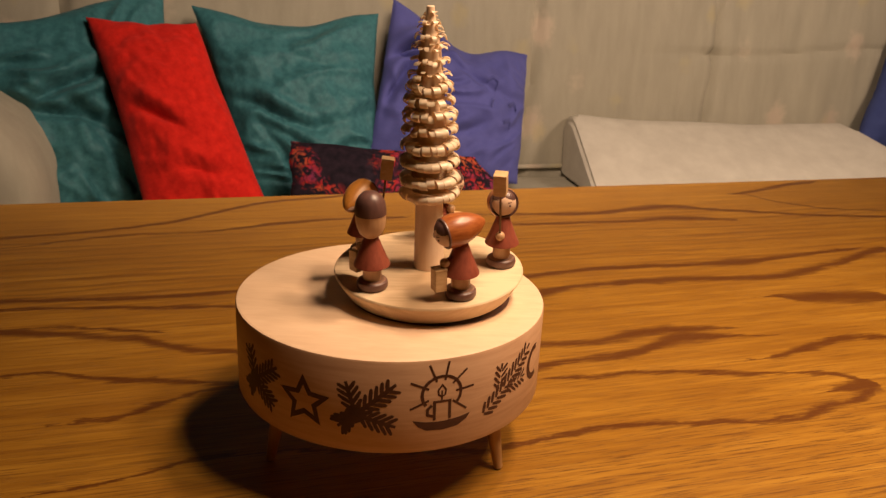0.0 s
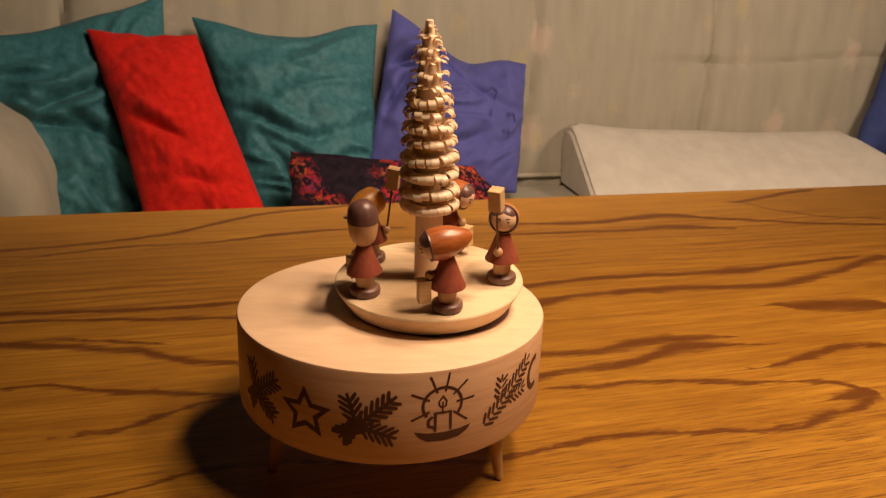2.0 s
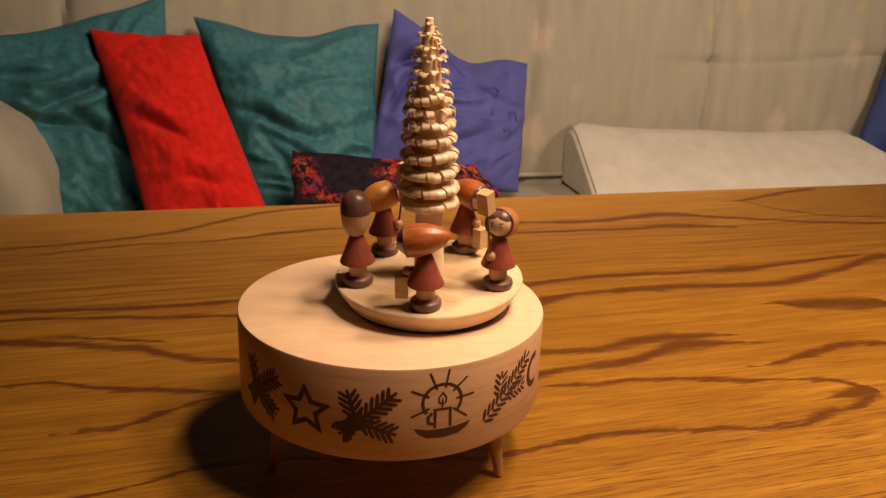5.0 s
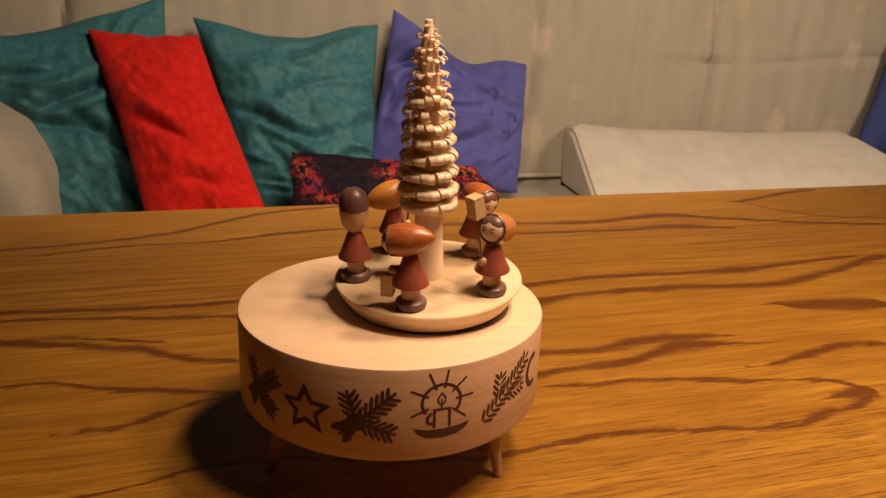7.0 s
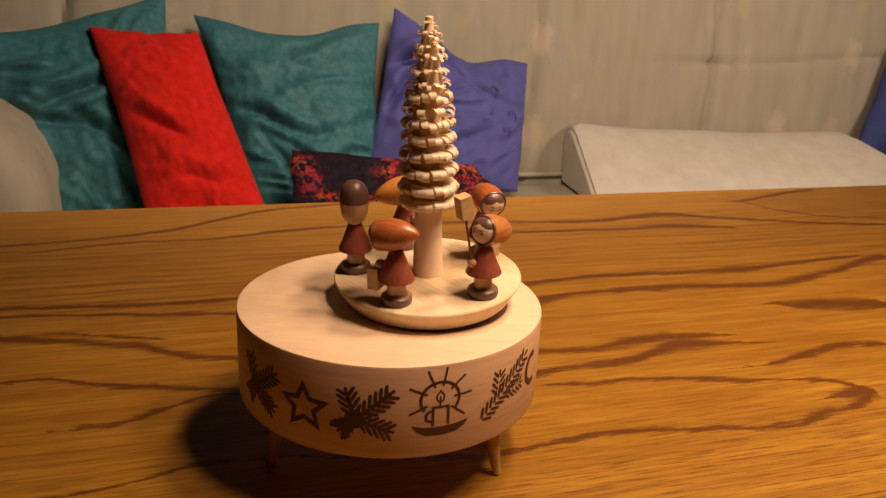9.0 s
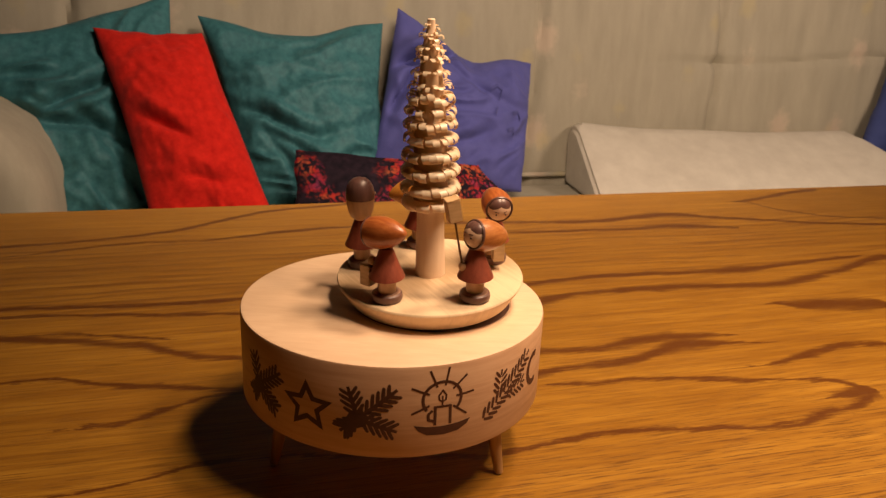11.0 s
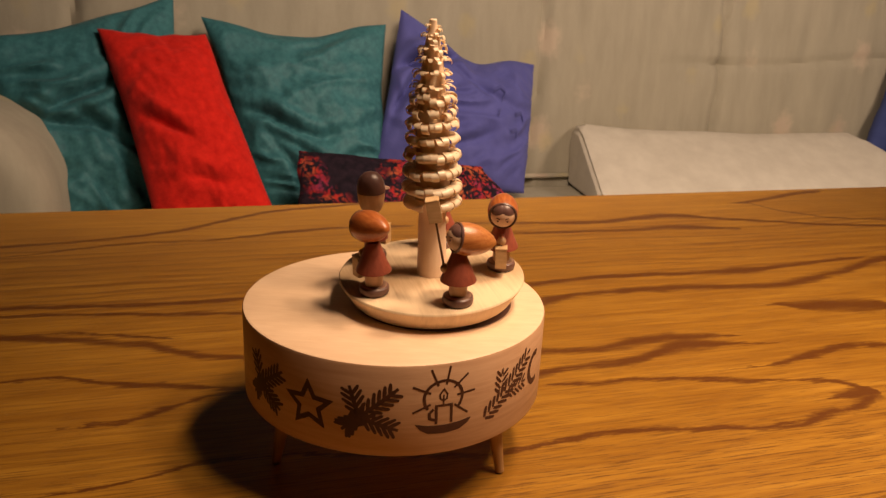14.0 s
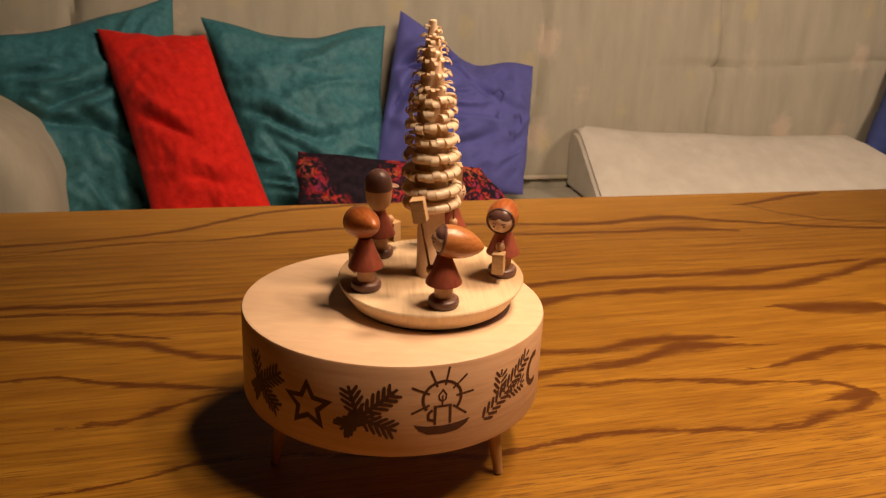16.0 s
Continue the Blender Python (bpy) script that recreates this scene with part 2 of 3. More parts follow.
def floral_cloth():
    m = Nodes("floral_cloth", 0.85)
    m.bsdf.inputs["Specular IOR Level"].default_value = 0.15
    cell = m.node("ShaderNodeTexVoronoi", {"Vector": m.node("ShaderNodeVectorMath", {0: m.co, 1: m.node("ShaderNodeTexNoise", {"Vector": m.co, "Scale": 22.0}, 1)}, operation="ADD"), "Scale": 11.0})
    bloom = m.ramp(cell, (0.34, 1.0), (0.62, 0.0))
    where = m.ramp(m.noise(8, 3), (0.42, 0.0), (0.50, 1.0))
    hue = m.ramp(m.noise(28, 3), (0.35, (0.20, 0.028, 0.075)), (0.5, (0.40, 0.02, 0.018)), (0.68, (0.42, 0.12, 0.045)))
    ground = m.ramp(m.noise(70, 4), (0.3, (0.006, 0.004, 0.008)), (0.7, (0.022, 0.012, 0.020)))
    return m.done(m.mix(m.math("MULTIPLY", bloom, where), ground, hue), m.noise(500, 3), 0.001, 0.4)


def wall_paint(name, a, b):
    m = Nodes(name, 0.9)
    return m.done(m.ramp(m.noise(6, 6), (0.3, a), (0.7, b)), m.noise(160, 3), 0.002, 0.3)


OAK = oak_table()
# one maple: the side's colour is darkened for shade, the top stays pale
MAPLE_SHADED = plain_wood("maple_side_shaded", (0.49, 0.285, 0.165), (0.64, 0.410, 0.255), (45, 45, 520), 0.45, coat=0.12)
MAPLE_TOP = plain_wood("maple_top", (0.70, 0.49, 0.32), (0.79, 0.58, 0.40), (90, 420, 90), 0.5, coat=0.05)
ASH = plain_wood("ash_plate", (0.50, 0.345, 0.20), (0.80, 0.62, 0.41), (40, 700, 200), 0.5, ring=(6, 150, 0))
LINDEN = plain_wood("linden_tree", (0.76, 0.55, 0.38), (0.86, 0.66, 0.48), (400, 400, 60), 0.5)
SHAVING = plain_wood("wood_shaving", (0.90, 0.76, 0.56), (0.96, 0.87, 0.69), (900, 900, 300), 0.30, coat=0.35)
# thin shavings let some light through
lit = SHAVING.node_tree
glow, both, last = lit.nodes.new("ShaderNodeBsdfTranslucent"), lit.nodes.new("ShaderNodeMixShader"), lit.nodes["Material Output"]
glow.inputs[0].default_value, both.inputs[0].default_value = (0.95, 0.73, 0.47, 1), 0.30
lit.links.new(lit.nodes["Principled BSDF"].outputs[0], both.inputs[1])
lit.links.new(glow.outputs[0], both.inputs[2])
lit.links.new(both.outputs[0], last.inputs[0])
LEG_WOOD = plain_wood("beech_leg", (0.36, 0.19, 0.075), (0.48, 0.275, 0.115), (500, 500, 60), 0.4)
PRINT = plain_wood("burnt_print", (0.045, 0.014, 0.008), (0.085, 0.027, 0.014), (300, 300, 900), 0.6)
RED_WOOD = plain_wood("red_stain", (0.215, 0.050, 0.029), (0.32, 0.084, 0.048), (700, 700, 160), 0.42, coat=0.1)
HOOD = plain_wood("orange_stain", (0.27, 0.062, 0.014), (0.50, 0.165, 0.042), (140, 900, 900), 0.36, coat=0.30)
# the same orange stain, painted paler as the lamp lights this hood
HOOD_LIT = plain_wood("orange_stain_lit", (0.34, 0.105, 0.026), (0.58, 0.250, 0.078), (140, 900, 900), 0.36, coat=0.30)
HOOD_YELLOW = plain_wood("amber_stain", (0.42, 0.160, 0.022), (0.55, 0.230, 0.040), (140, 800, 800), 0.42, coat=0.12)
SKIN_WOOD = plain_wood("bare_wood", (0.48, 0.275, 0.140), (0.60, 0.370, 0.205), (500, 500, 120), 0.42)
DARK_WOOD = plain_wood("brown_stain", (0.095, 0.045, 0.039), (0.150, 0.075, 0.063), (500, 500, 120), 0.38, coat=0.12)
PUCK_TOP = plain_wood("light_brown", (0.26, 0.145, 0.100), (0.38, 0.225, 0.155), (300, 900, 300), 0.5)
PUCK = plain_wood("brown_puck", (0.125, 0.060, 0.048), (0.190, 0.098, 0.080), (500, 500, 120), 0.42, coat=0.08)
FACE = plain_wood("pale_face_wood", (0.60, 0.40, 0.27), (0.72, 0.51, 0.36), (500, 500, 120), 0.42)
LANTERN = plain_wood("lantern_wood", (0.52, 0.335, 0.165), (0.66, 0.455, 0.250), (200, 200, 900), 0.5)
WIRE = plain_wood("brown_rod", (0.10, 0.045, 0.015), (0.16, 0.075, 0.028), (300, 300, 300), 0.4)
STEEL = Nodes("dark_spindle", 0.4, 0.8).done((0.05, 0.04, 0.035))
SOFA = sofa_cloth()
TEAL = fabric("teal_satin", (0.019, 0.098, 0.118), (0.052, 0.192, 0.210), 0.62, 0.04, 600, 90, 0.0030)
TEAL.node_tree.nodes["Principled BSDF"].inputs["Specular IOR Level"].default_value = 0.32
RED = fabric("red_plush", (0.42, 0.006, 0.003), (0.66, 0.020, 0.010), 0.92, 0.05, 400, 75, 0.0022)
BLUE = fabric("blue_cotton", (0.075, 0.080, 0.280), (0.105, 0.110, 0.350), 0.8, 0.05, 1500, 25, 0.0018)
BLUE_DEEP = fabric("deep_blue_cotton", (0.030, 0.045, 0.16), (0.05, 0.07, 0.21), 0.8, 0.05, 1500, 25, 0.0018)
STITCH = fabric("stitching", (0.064, 0.068, 0.240), (0.088, 0.093, 0.300), 0.8, 0.1)
FLORAL = floral_cloth()
GREY = fabric("pale_grey_cloth", (0.51, 0.465, 0.385), (0.63, 0.585, 0.49), 0.85, 0.05, 1300, 20, 0.0012)
PLASTER = wall_paint("warm_plaster", (0.070, 0.058, 0.045), (0.095, 0.080, 0.062))
FLOOR_WOOD = plain_wood("floor_boards", (0.16, 0.085, 0.04), (0.24, 0.13, 0.06), (2, 30, 1), 0.4)


# ---- mesh helpers ----
def finish(name, bm, mats, parent=None, m=None, smooth=True):
    mesh = bpy.data.meshes.new(name)
    bm.normal_update()
    bm.to_mesh(mesh)
    bm.free()
    for mat in mats if isinstance(mats, (list, tuple)) else [mats]:
        mesh.materials.append(mat)
    if smooth:
        mesh.polygons.foreach_set("use_smooth", [True] * len(mesh.polygons))
        mesh.set_sharp_from_angle(angle=radians(38))
    ob = new(name, mesh)
    if parent:
        ob.parent = parent
    if m is not None:
        ob.matrix_local = m
    return ob


def part(name, bm, material, parent, label="", m=None, smooth=True):
    """One mesh object under a thing or a part."""
    ob = finish(name, bm, material, parent, m, smooth)
    return tagged(ob, label=label) if label else ob


def lathe(bm, profile, n=48, m=Matrix(), mat=0, close=True):
    """Turn (radius, height) points round z; the ends are capped."""
    rings = []
    for r, z in profile:
        if r < 1e-6:
            rings.append([bm.verts.new(m @ Vector((0, 0, z)))])
        else:
            rings.append([bm.verts.new(m @ Vector((r * math.cos(2 * math.pi * i / n), r * math.sin(2 * math.pi * i / n), z))) for i in range(n)])
    made = []
    for a, b in zip(rings, rings[1:]):
        for i in range(n):
            j = (i + 1) % n
            vs = [a[i % len(a)], a[j % len(a)], b[j % len(b)], b[i % len(b)]]
            vs = list(dict.fromkeys(vs))
            if len(vs) > 2:
                made.append(bm.faces.new(vs))
    if close:
        for ring, flip in ((rings[0], True), (rings[-1], False)):
            if len(ring) > 1:
                made.append(bm.faces.new(ring[::-1] if flip else ring))
    for f in made:
        f.material_index = mat
    return made


def block(bm, sx, sy, sz, m=Matrix(), bevel=0.0, mat=0, segments=2):
    made = bmesh.ops.create_cube(bm, size=1.0, matrix=m @ Matrix.Diagonal((sx, sy, sz, 1)))["verts"]
    faces = {f for v in made for f in v.link_faces}
    for f in faces:
        f.material_index = mat
    if bevel:
        res = bmesh.ops.bevel(bm, geom=list({e for f in faces for e in f.edges}), offset=bevel, segments=segments, affect="EDGES", clamp_overlap=True)
        faces = {f for f in faces if f.is_valid} | set(res["faces"])
    for f in faces:
        f.material_index = mat
    return faces


def ball(bm, r, m=Matrix(), mat=0, seg=20, squash=(1, 1, 1)):
    vs = bmesh.ops.create_uvsphere(bm, u_segments=seg, v_segments=seg // 2 + 2, radius=r, matrix=m @ Matrix.Diagonal((*squash, 1)))["verts"]
    faces = {f for v in vs for f in v.link_faces}
    for f in faces:
        f.material_index = mat
    return faces


def empty(name, m=Matrix()):
    ob = new(name)
    ob.empty_display_size = 0.05
    ob.matrix_world = m
    return ob


# ---- the room ----
TURN = pose(0, 0, 0, 0, 0, 17)       # the table and the sofa stand at 17 degrees to the camera's first line
FLOOR, CEILING = -0.74, 1.76
SEAT = -0.262


def slab(name, size, place, mat, label, category):
    bm = bmesh.new()
    block(bm, *size)
    ob = finish(name, bm, mat, None, TURN @ pose(*place), False)
    return tagged(ob, label, category, kind="structure")


slab("floor", (6.4, 5.4, 0.1), (0.4, -0.4, FLOOR - 0.05), FLOOR_WOOD, "brown wooden floor under table and sofa", "floor")
slab("ceiling", (6.4, 5.4, 0.1), (0.4, -0.4, CEILING + 0.05), PLASTER, "plain dark brown-grey ceiling of the room", "ceiling")
for nm, size, place in (("wall_north", (6.4, 0.12, 2.5), (0.4, 2.16, 0.51)), ("wall_south", (6.4, 0.12, 2.5), (0.4, -2.96, 0.51)),
                        ("wall_east", (0.12, 5.0, 2.5), (3.46, -0.4, 0.51)), ("wall_west", (0.12, 5.0, 2.5), (-2.66, -0.4, 0.51))):
    slab(nm, size, place, PLASTER, "plain dark brown-grey plastered room wall", "wall")


# ---- the table ----
def dining_table():
    root = tagged(empty("dining_table", TURN @ pose(0.05, -0.037, FLOOR)), "oiled oak table with bold dark cathedral grain", "table")
    top = -FLOOR
    bm = bmesh.new()
    block(bm, 1.62, 0.806, 0.032, pose(0, 0, 0), 0.004, segments=3)
    slab_top = part("tabletop", bm, OAK, root, "glossy golden-brown oak tabletop", pose(0, 0, top - 0.016))
    for sy in (-1, 1):
        bm = bmesh.new()
        block(bm, 1.36, 0.022, 0.09, pose(0, 0, 0), 0.002)
        part("apron", bm, OAK, root, "", pose(0, sy * 0.33, top - 0.0775))
    for sx in (-1, 1):
        for sy in (-1, 1):
            bm = bmesh.new()
            block(bm, 0.07, 0.07, top - 0.0325, pose(0, 0, 0), 0.004)
            part("leg", bm, OAK, root, "", pose(sx * 0.715, sy * 0.33, (top - 0.0325) / 2))
    return root


dining_table()


# ---- the sofa ----
def soft_box(nu, nv, shape):
    """A closed sheet: shape(s, t, side) gives the point for s, t in -1..1 on the front (1) or back (-1)."""
    bm = bmesh.new()
    grids = []
    for side in (1, -1):
        rows = []
        for j in range(nv + 1):
            row = []
            for i in range(nu + 1):
                rim = i in (0, nu) or j in (0, nv)
                if side == -1 and rim:
                    row.append(grids[0][j][i])
                else:
                    row.append(bm.verts.new(shape(-1 + 2 * i / nu, -1 + 2 * j / nv, side)))
            rows.append(row)
        grids.append(rows)
        for j in range(nv):
            for i in range(nu):
                q = [rows[j][i], rows[j][i + 1], rows[j + 1][i + 1], rows[j + 1][i]]
                bm.faces.new(q if side == 1 else q[::-1])
    return bm


def sofa():
    root = tagged(empty("sofa", TURN @ pose(0.7, 1.35, FLOOR)), "beige patterned fabric sofa with seamed upright back", "sofa")
    up = -FLOOR

    # the back: a padded sheet with stitched channels
    u0, u1, z0, z1 = -0.62, 2.35, SEAT - 0.02, 0.36
    seams = (-0.345, 0.66, 1.150, 1.78)

    def back(s, t, side):
        u, z = u0 + (s + 1) / 2 * (u1 - u0), z0 + (t + 1) / 2 * (z1 - z0)
        y = 1.45
        for k in seams:
            y += 0.016 * math.exp(-((u - k - 0.012 * math.sin(9 * z + k)) / 0.011) ** 2)
        sag = 0.031 + 0.045 * max(0.0, u - 1.17) + 0.004 * math.sin(u * 13)
        if u > 0.90:
            y += 0.007 * min(1, (u - 0.90) / 0.25) * math.exp(-((z - sag) / 0.010) ** 2)
            y += 0.012 * math.exp(-((u - 1.155) / 0.030) ** 2 - ((z - 0.030) / 0.014) ** 2)
        y += 0.007 * (noise.noise(Vector((u * 9, z * 2.2, 3))) + 0.6 * noise.noise(Vector((u * 21, z * 5, 7))))
        y += 0.05 * max(0, (z - 0.25) / 0.11) ** 2 + 0.05 * z
        if side == -1:
            y = 1.66
        return Vector((u - 0.7, y - 1.35, z + up))

    part("backrest", soft_box(300, 70, back), SOFA, root, "padded back with stitched seams", smooth=True)
    # the seat: a long cushion with a rounded front
    bm = bmesh.new()
    block(bm, 2.62, 0.62, 0.16, pose(0, 0, 0), 0.04, segments=4)
    part("seat", bm, SOFA, root, "", pose(0.30, -0.205, up + SEAT - 0.081))
    bm = bmesh.new()
    block(bm, 3.0, 0.78, 0.22, pose(0, 0, 0), 0.02)
    part("base", bm, SOFA, root, "", pose(0.15, -0.12, up + SEAT - 0.276))
    # a welt along the seat's back edge
    bm = bmesh.new()
    lathe(bm, [(0.006, -1.25), (0.006, 1.25)], 10, pose(0, 0, 0, 0, 90, 0))
    part("welt", bm, SOFA, root, "", pose(0.25, 0.083, up + SEAT + 0.022))
    # the rolled arm
    bm = bmesh.new()
    loops = []
    for y, k in ((-0.33, 0.0), (-0.328, 0.70), (-0.318, 0.86), (-0.30, 0.95), (-0.27, 1.0), (0.12, 1.0)):
        loop = []
        for i in range(28):
            a = math.pi * i / 27
            loop.append(bm.verts.new((-1.17 + 0.14 * k * math.cos(a), y, up - 0.19 + 0.165 * k * math.sin(a))))
        loop.append(bm.verts.new((-1.17 - 0.14 * k, y, up - 0.19 - 0.31 * (k > 0))))
        loop.append(bm.verts.new((-1.17 + 0.14 * k, y, up - 0.19 - 0.31 * (k > 0))))
        loops.append(loop)
    for a, b in zip(loops, loops[1:]):
        for i in range(len(a)):
            j = (i + 1) % len(a)
            bm.faces.new((a[i], a[j], b[j], b[i]))
    bm.faces.new(loops[-1])
    bmesh.ops.remove_doubles(bm, verts=bm.verts, dist=1e-5)
    bmesh.ops.recalc_face_normals(bm, faces=bm.faces)
    part("armrest", bm, SOFA, root, "rounded fabric armrest")
    for x in (-1.2, 1.5):
        for y in (-0.46, 0.2):
            bm = bmesh.new()
            lathe(bm, [(0.018, 0), (0.024, 0.092)], 16)
            part("foot", bm, DARK_WOOD, root, "", pose(x, y, 0))
    return root


sofa()


def pillow_shape(corners, thick, bow, seed, wrinkle, folds=(), dip=(0, 0, 1)):
    """Corners in table coordinates, from upper left clockwise; returns its middle and the surface."""
    tl, tr, br, bl = [Vector(c) for c in corners]
    mid = (tl + tr + br + bl) / 4
    across, down = (tr + br - tl - bl), (bl + br - tl - tr)
    out = across.cross(down).normalized()
    if out.y > 0:
        out = -out

    def shape(s, t, side):
        a = s * (1 - bow * (1 - s * s * 0.2) * (1 - t * t))
        b = t * (1 - bow * (1 - t * t * 0.2) * (1 - s * s))
        p = (tl * (1 - a) * (1 + b) + tr * (1 + a) * (1 + b) + br * (1 + a) * (1 - b) + bl * (1 - a) * (1 - b)) / 4
        body = max(0.0, (1 - s ** 4) * (1 - t ** 4)) ** 0.45 * (0.55 + 0.45 * (1 - s * s) * (1 - t * t))
        h = thick * body
        q = Vector((s * 1.3 + seed, t * 1.3, seed * 1.7))
        edge = min(1.0, 6 * (1 - abs(s)) * (1 - abs(t)) + 0.12) if abs(s) < 1 and abs(t) < 1 else 0.0
        swirl = noise.noise(q * 0.9) * 2.2
        ridge = math.exp(-(2.6 * noise.noise(Vector((s * 1.1 + swirl, t * 3.6 + swirl, seed)))) ** 2)
        h += edge * wrinkle * (1.3 * (ridge - 0.5) + 0.8 * noise.noise(q * 2.4) + 0.4 * noise.noise(q * 6))
        for fs, ft, ang, length, depth in folds:
            x = (s - fs) * math.cos(ang) + (t - ft) * math.sin(ang)
            y = -(s - fs) * math.sin(ang) + (t - ft) * math.cos(ang) + 0.05 * math.sin(4 * x)
            h -= edge * depth * math.exp(-(x / length) ** 2) * (math.exp(-(y / 0.055) ** 2) - 0.6 * math.exp(-((y - 0.15) / 0.08) ** 2))
        p += (across * noise.noise(Vector((t * 2.2, seed, s * 0.6))) + down * noise.noise(Vector((s * 2.2, seed + 7, t * 0.6)))) * 0.008
        p.z -= dip[0] * math.exp(-((s - dip[1]) / dip[2]) ** 2) * ((1 + t) / 2) ** 2
        return p - mid + out * h * (1 if side == 1 else -0.8)

    return mid, shape


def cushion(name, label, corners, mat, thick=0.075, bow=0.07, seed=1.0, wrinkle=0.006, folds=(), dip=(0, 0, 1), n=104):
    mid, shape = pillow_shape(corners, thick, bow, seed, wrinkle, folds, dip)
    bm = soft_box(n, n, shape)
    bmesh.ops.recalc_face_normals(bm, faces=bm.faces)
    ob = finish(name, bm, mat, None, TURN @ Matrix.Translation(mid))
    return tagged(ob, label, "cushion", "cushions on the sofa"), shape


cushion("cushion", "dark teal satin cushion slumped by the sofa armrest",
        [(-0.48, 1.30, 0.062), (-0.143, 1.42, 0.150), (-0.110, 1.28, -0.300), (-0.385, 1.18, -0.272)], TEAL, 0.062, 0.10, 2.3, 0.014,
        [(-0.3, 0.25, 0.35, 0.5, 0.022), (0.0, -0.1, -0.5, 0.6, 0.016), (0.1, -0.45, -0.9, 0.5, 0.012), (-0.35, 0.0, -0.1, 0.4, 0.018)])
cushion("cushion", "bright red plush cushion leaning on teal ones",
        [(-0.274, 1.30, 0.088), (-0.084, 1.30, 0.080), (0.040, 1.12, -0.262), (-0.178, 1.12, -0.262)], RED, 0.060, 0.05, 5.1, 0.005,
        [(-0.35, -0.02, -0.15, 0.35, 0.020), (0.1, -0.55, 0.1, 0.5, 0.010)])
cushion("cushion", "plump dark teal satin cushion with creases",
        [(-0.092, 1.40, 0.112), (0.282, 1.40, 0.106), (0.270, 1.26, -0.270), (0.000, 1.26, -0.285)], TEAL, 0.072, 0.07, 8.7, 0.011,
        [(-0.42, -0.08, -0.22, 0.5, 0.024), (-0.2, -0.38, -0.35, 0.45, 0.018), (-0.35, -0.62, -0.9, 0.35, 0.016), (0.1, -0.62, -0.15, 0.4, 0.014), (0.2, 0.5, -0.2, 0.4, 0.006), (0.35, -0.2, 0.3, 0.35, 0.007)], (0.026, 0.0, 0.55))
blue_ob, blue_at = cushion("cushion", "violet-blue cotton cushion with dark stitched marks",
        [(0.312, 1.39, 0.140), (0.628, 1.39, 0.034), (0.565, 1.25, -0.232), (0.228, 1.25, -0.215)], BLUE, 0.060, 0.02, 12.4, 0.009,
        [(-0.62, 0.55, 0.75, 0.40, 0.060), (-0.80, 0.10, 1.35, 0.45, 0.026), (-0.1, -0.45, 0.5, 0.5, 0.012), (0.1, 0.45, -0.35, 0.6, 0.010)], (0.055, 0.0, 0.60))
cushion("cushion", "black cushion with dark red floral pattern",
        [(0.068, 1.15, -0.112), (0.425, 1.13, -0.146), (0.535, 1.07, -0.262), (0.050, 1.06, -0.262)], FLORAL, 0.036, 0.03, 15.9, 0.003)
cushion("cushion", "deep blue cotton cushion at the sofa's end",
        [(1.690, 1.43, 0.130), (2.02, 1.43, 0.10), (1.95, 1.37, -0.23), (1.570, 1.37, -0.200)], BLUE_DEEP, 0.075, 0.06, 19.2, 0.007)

for path in (((0.30, 0.40), (0.38, 0.44), (0.46, 0.38), (0.44, 0.26)), ((0.66, 0.08), (0.76, 0.12), (0.80, 0.02)), ((0.62, -0.18), (0.72, -0.14), (0.74, -0.26)), ((0.42, 0.12), (0.40, 0.0))):
    bm = bmesh.new()
    pts = [blue_at(s, t, 1) + Vector((0, -0.0025, 0)) for s, t in path]
    fine = [pts[i].lerp(pts[i + 1], k / 4) for i in range(len(pts) - 1) for k in range(4)] + [pts[-1]]
    rows = [[bm.verts.new(p + Vector((0, d[0], d[1]))) for d in ((0, 0.0055), (-0.002, 0), (0, -0.0055))] for p in fine]
    for a, b in zip(rows, rows[1:]):
        for i in range(2):
            bm.faces.new((a[i], a[i + 1], b[i + 1], b[i]))
    part("stitched_mark", bm, STITCH, blue_ob)


def bolster():
    """A long wedge of foam in pale cloth, leaning on the sofa back."""
    prof = [(1.19, SEAT + 0.001), (1.44, SEAT + 0.001), (1.455, -0.135), (1.435, -0.112), (1.405, -0.108), (1.375, -0.118), (1.19, -0.232), (1.18, -0.246)]
    bm = bmesh.new()
    rows, n = [], 40
    for i in range(n + 1):
        k = i / n
        u = 0.748 + 0.83 * k
        e = min(1, 9 * min(k, 1 - k) + 0.90)
        row = []
        for y, z in prof:
            lift = 0.004 * noise.noise(Vector((u * 5, y * 8, 2))) - (0.026 * k + 0.011 * math.sin(math.pi * k)) * (z > -0.2)
            skew = 0.11 * k * (1.40 - y) / 0.2 - 0.02 * (1.40 - y) / 0.2 * (1 - k)
            row.append(bm.verts.new((u + skew - 1.15, 1.3 + (y - 1.3) * e - 1.3, SEAT + 0.001 + (z - SEAT - 0.001) * e + (lift if z > SEAT + 0.01 else 0) - SEAT)))
        rows.append(row)
    for a, b in zip(rows, rows[1:]):
        for i in range(len(prof)):
            j = (i + 1) % len(prof)
            bm.faces.new((a[i], a[j], b[j], b[i]))
    bm.faces.new(rows[0])
    bm.faces.new(rows[-1][::-1])
    bmesh.ops.recalc_face_normals(bm, faces=bm.faces)
    bmesh.ops.bevel(bm, geom=[e for e in bm.edges if len(e.link_faces) == 2 and e.calc_face_angle() > 0.6], offset=0.012, segments=4, affect="EDGES", clamp_overlap=True)
    ob = finish("bolster_cushion", bm, GREY, None, TURN @ pose(1.15, 1.3, SEAT))
    return tagged(ob, "pale grey wedge bolster lying on sofa seat", "cushion", "cushions on the sofa")


bolster()

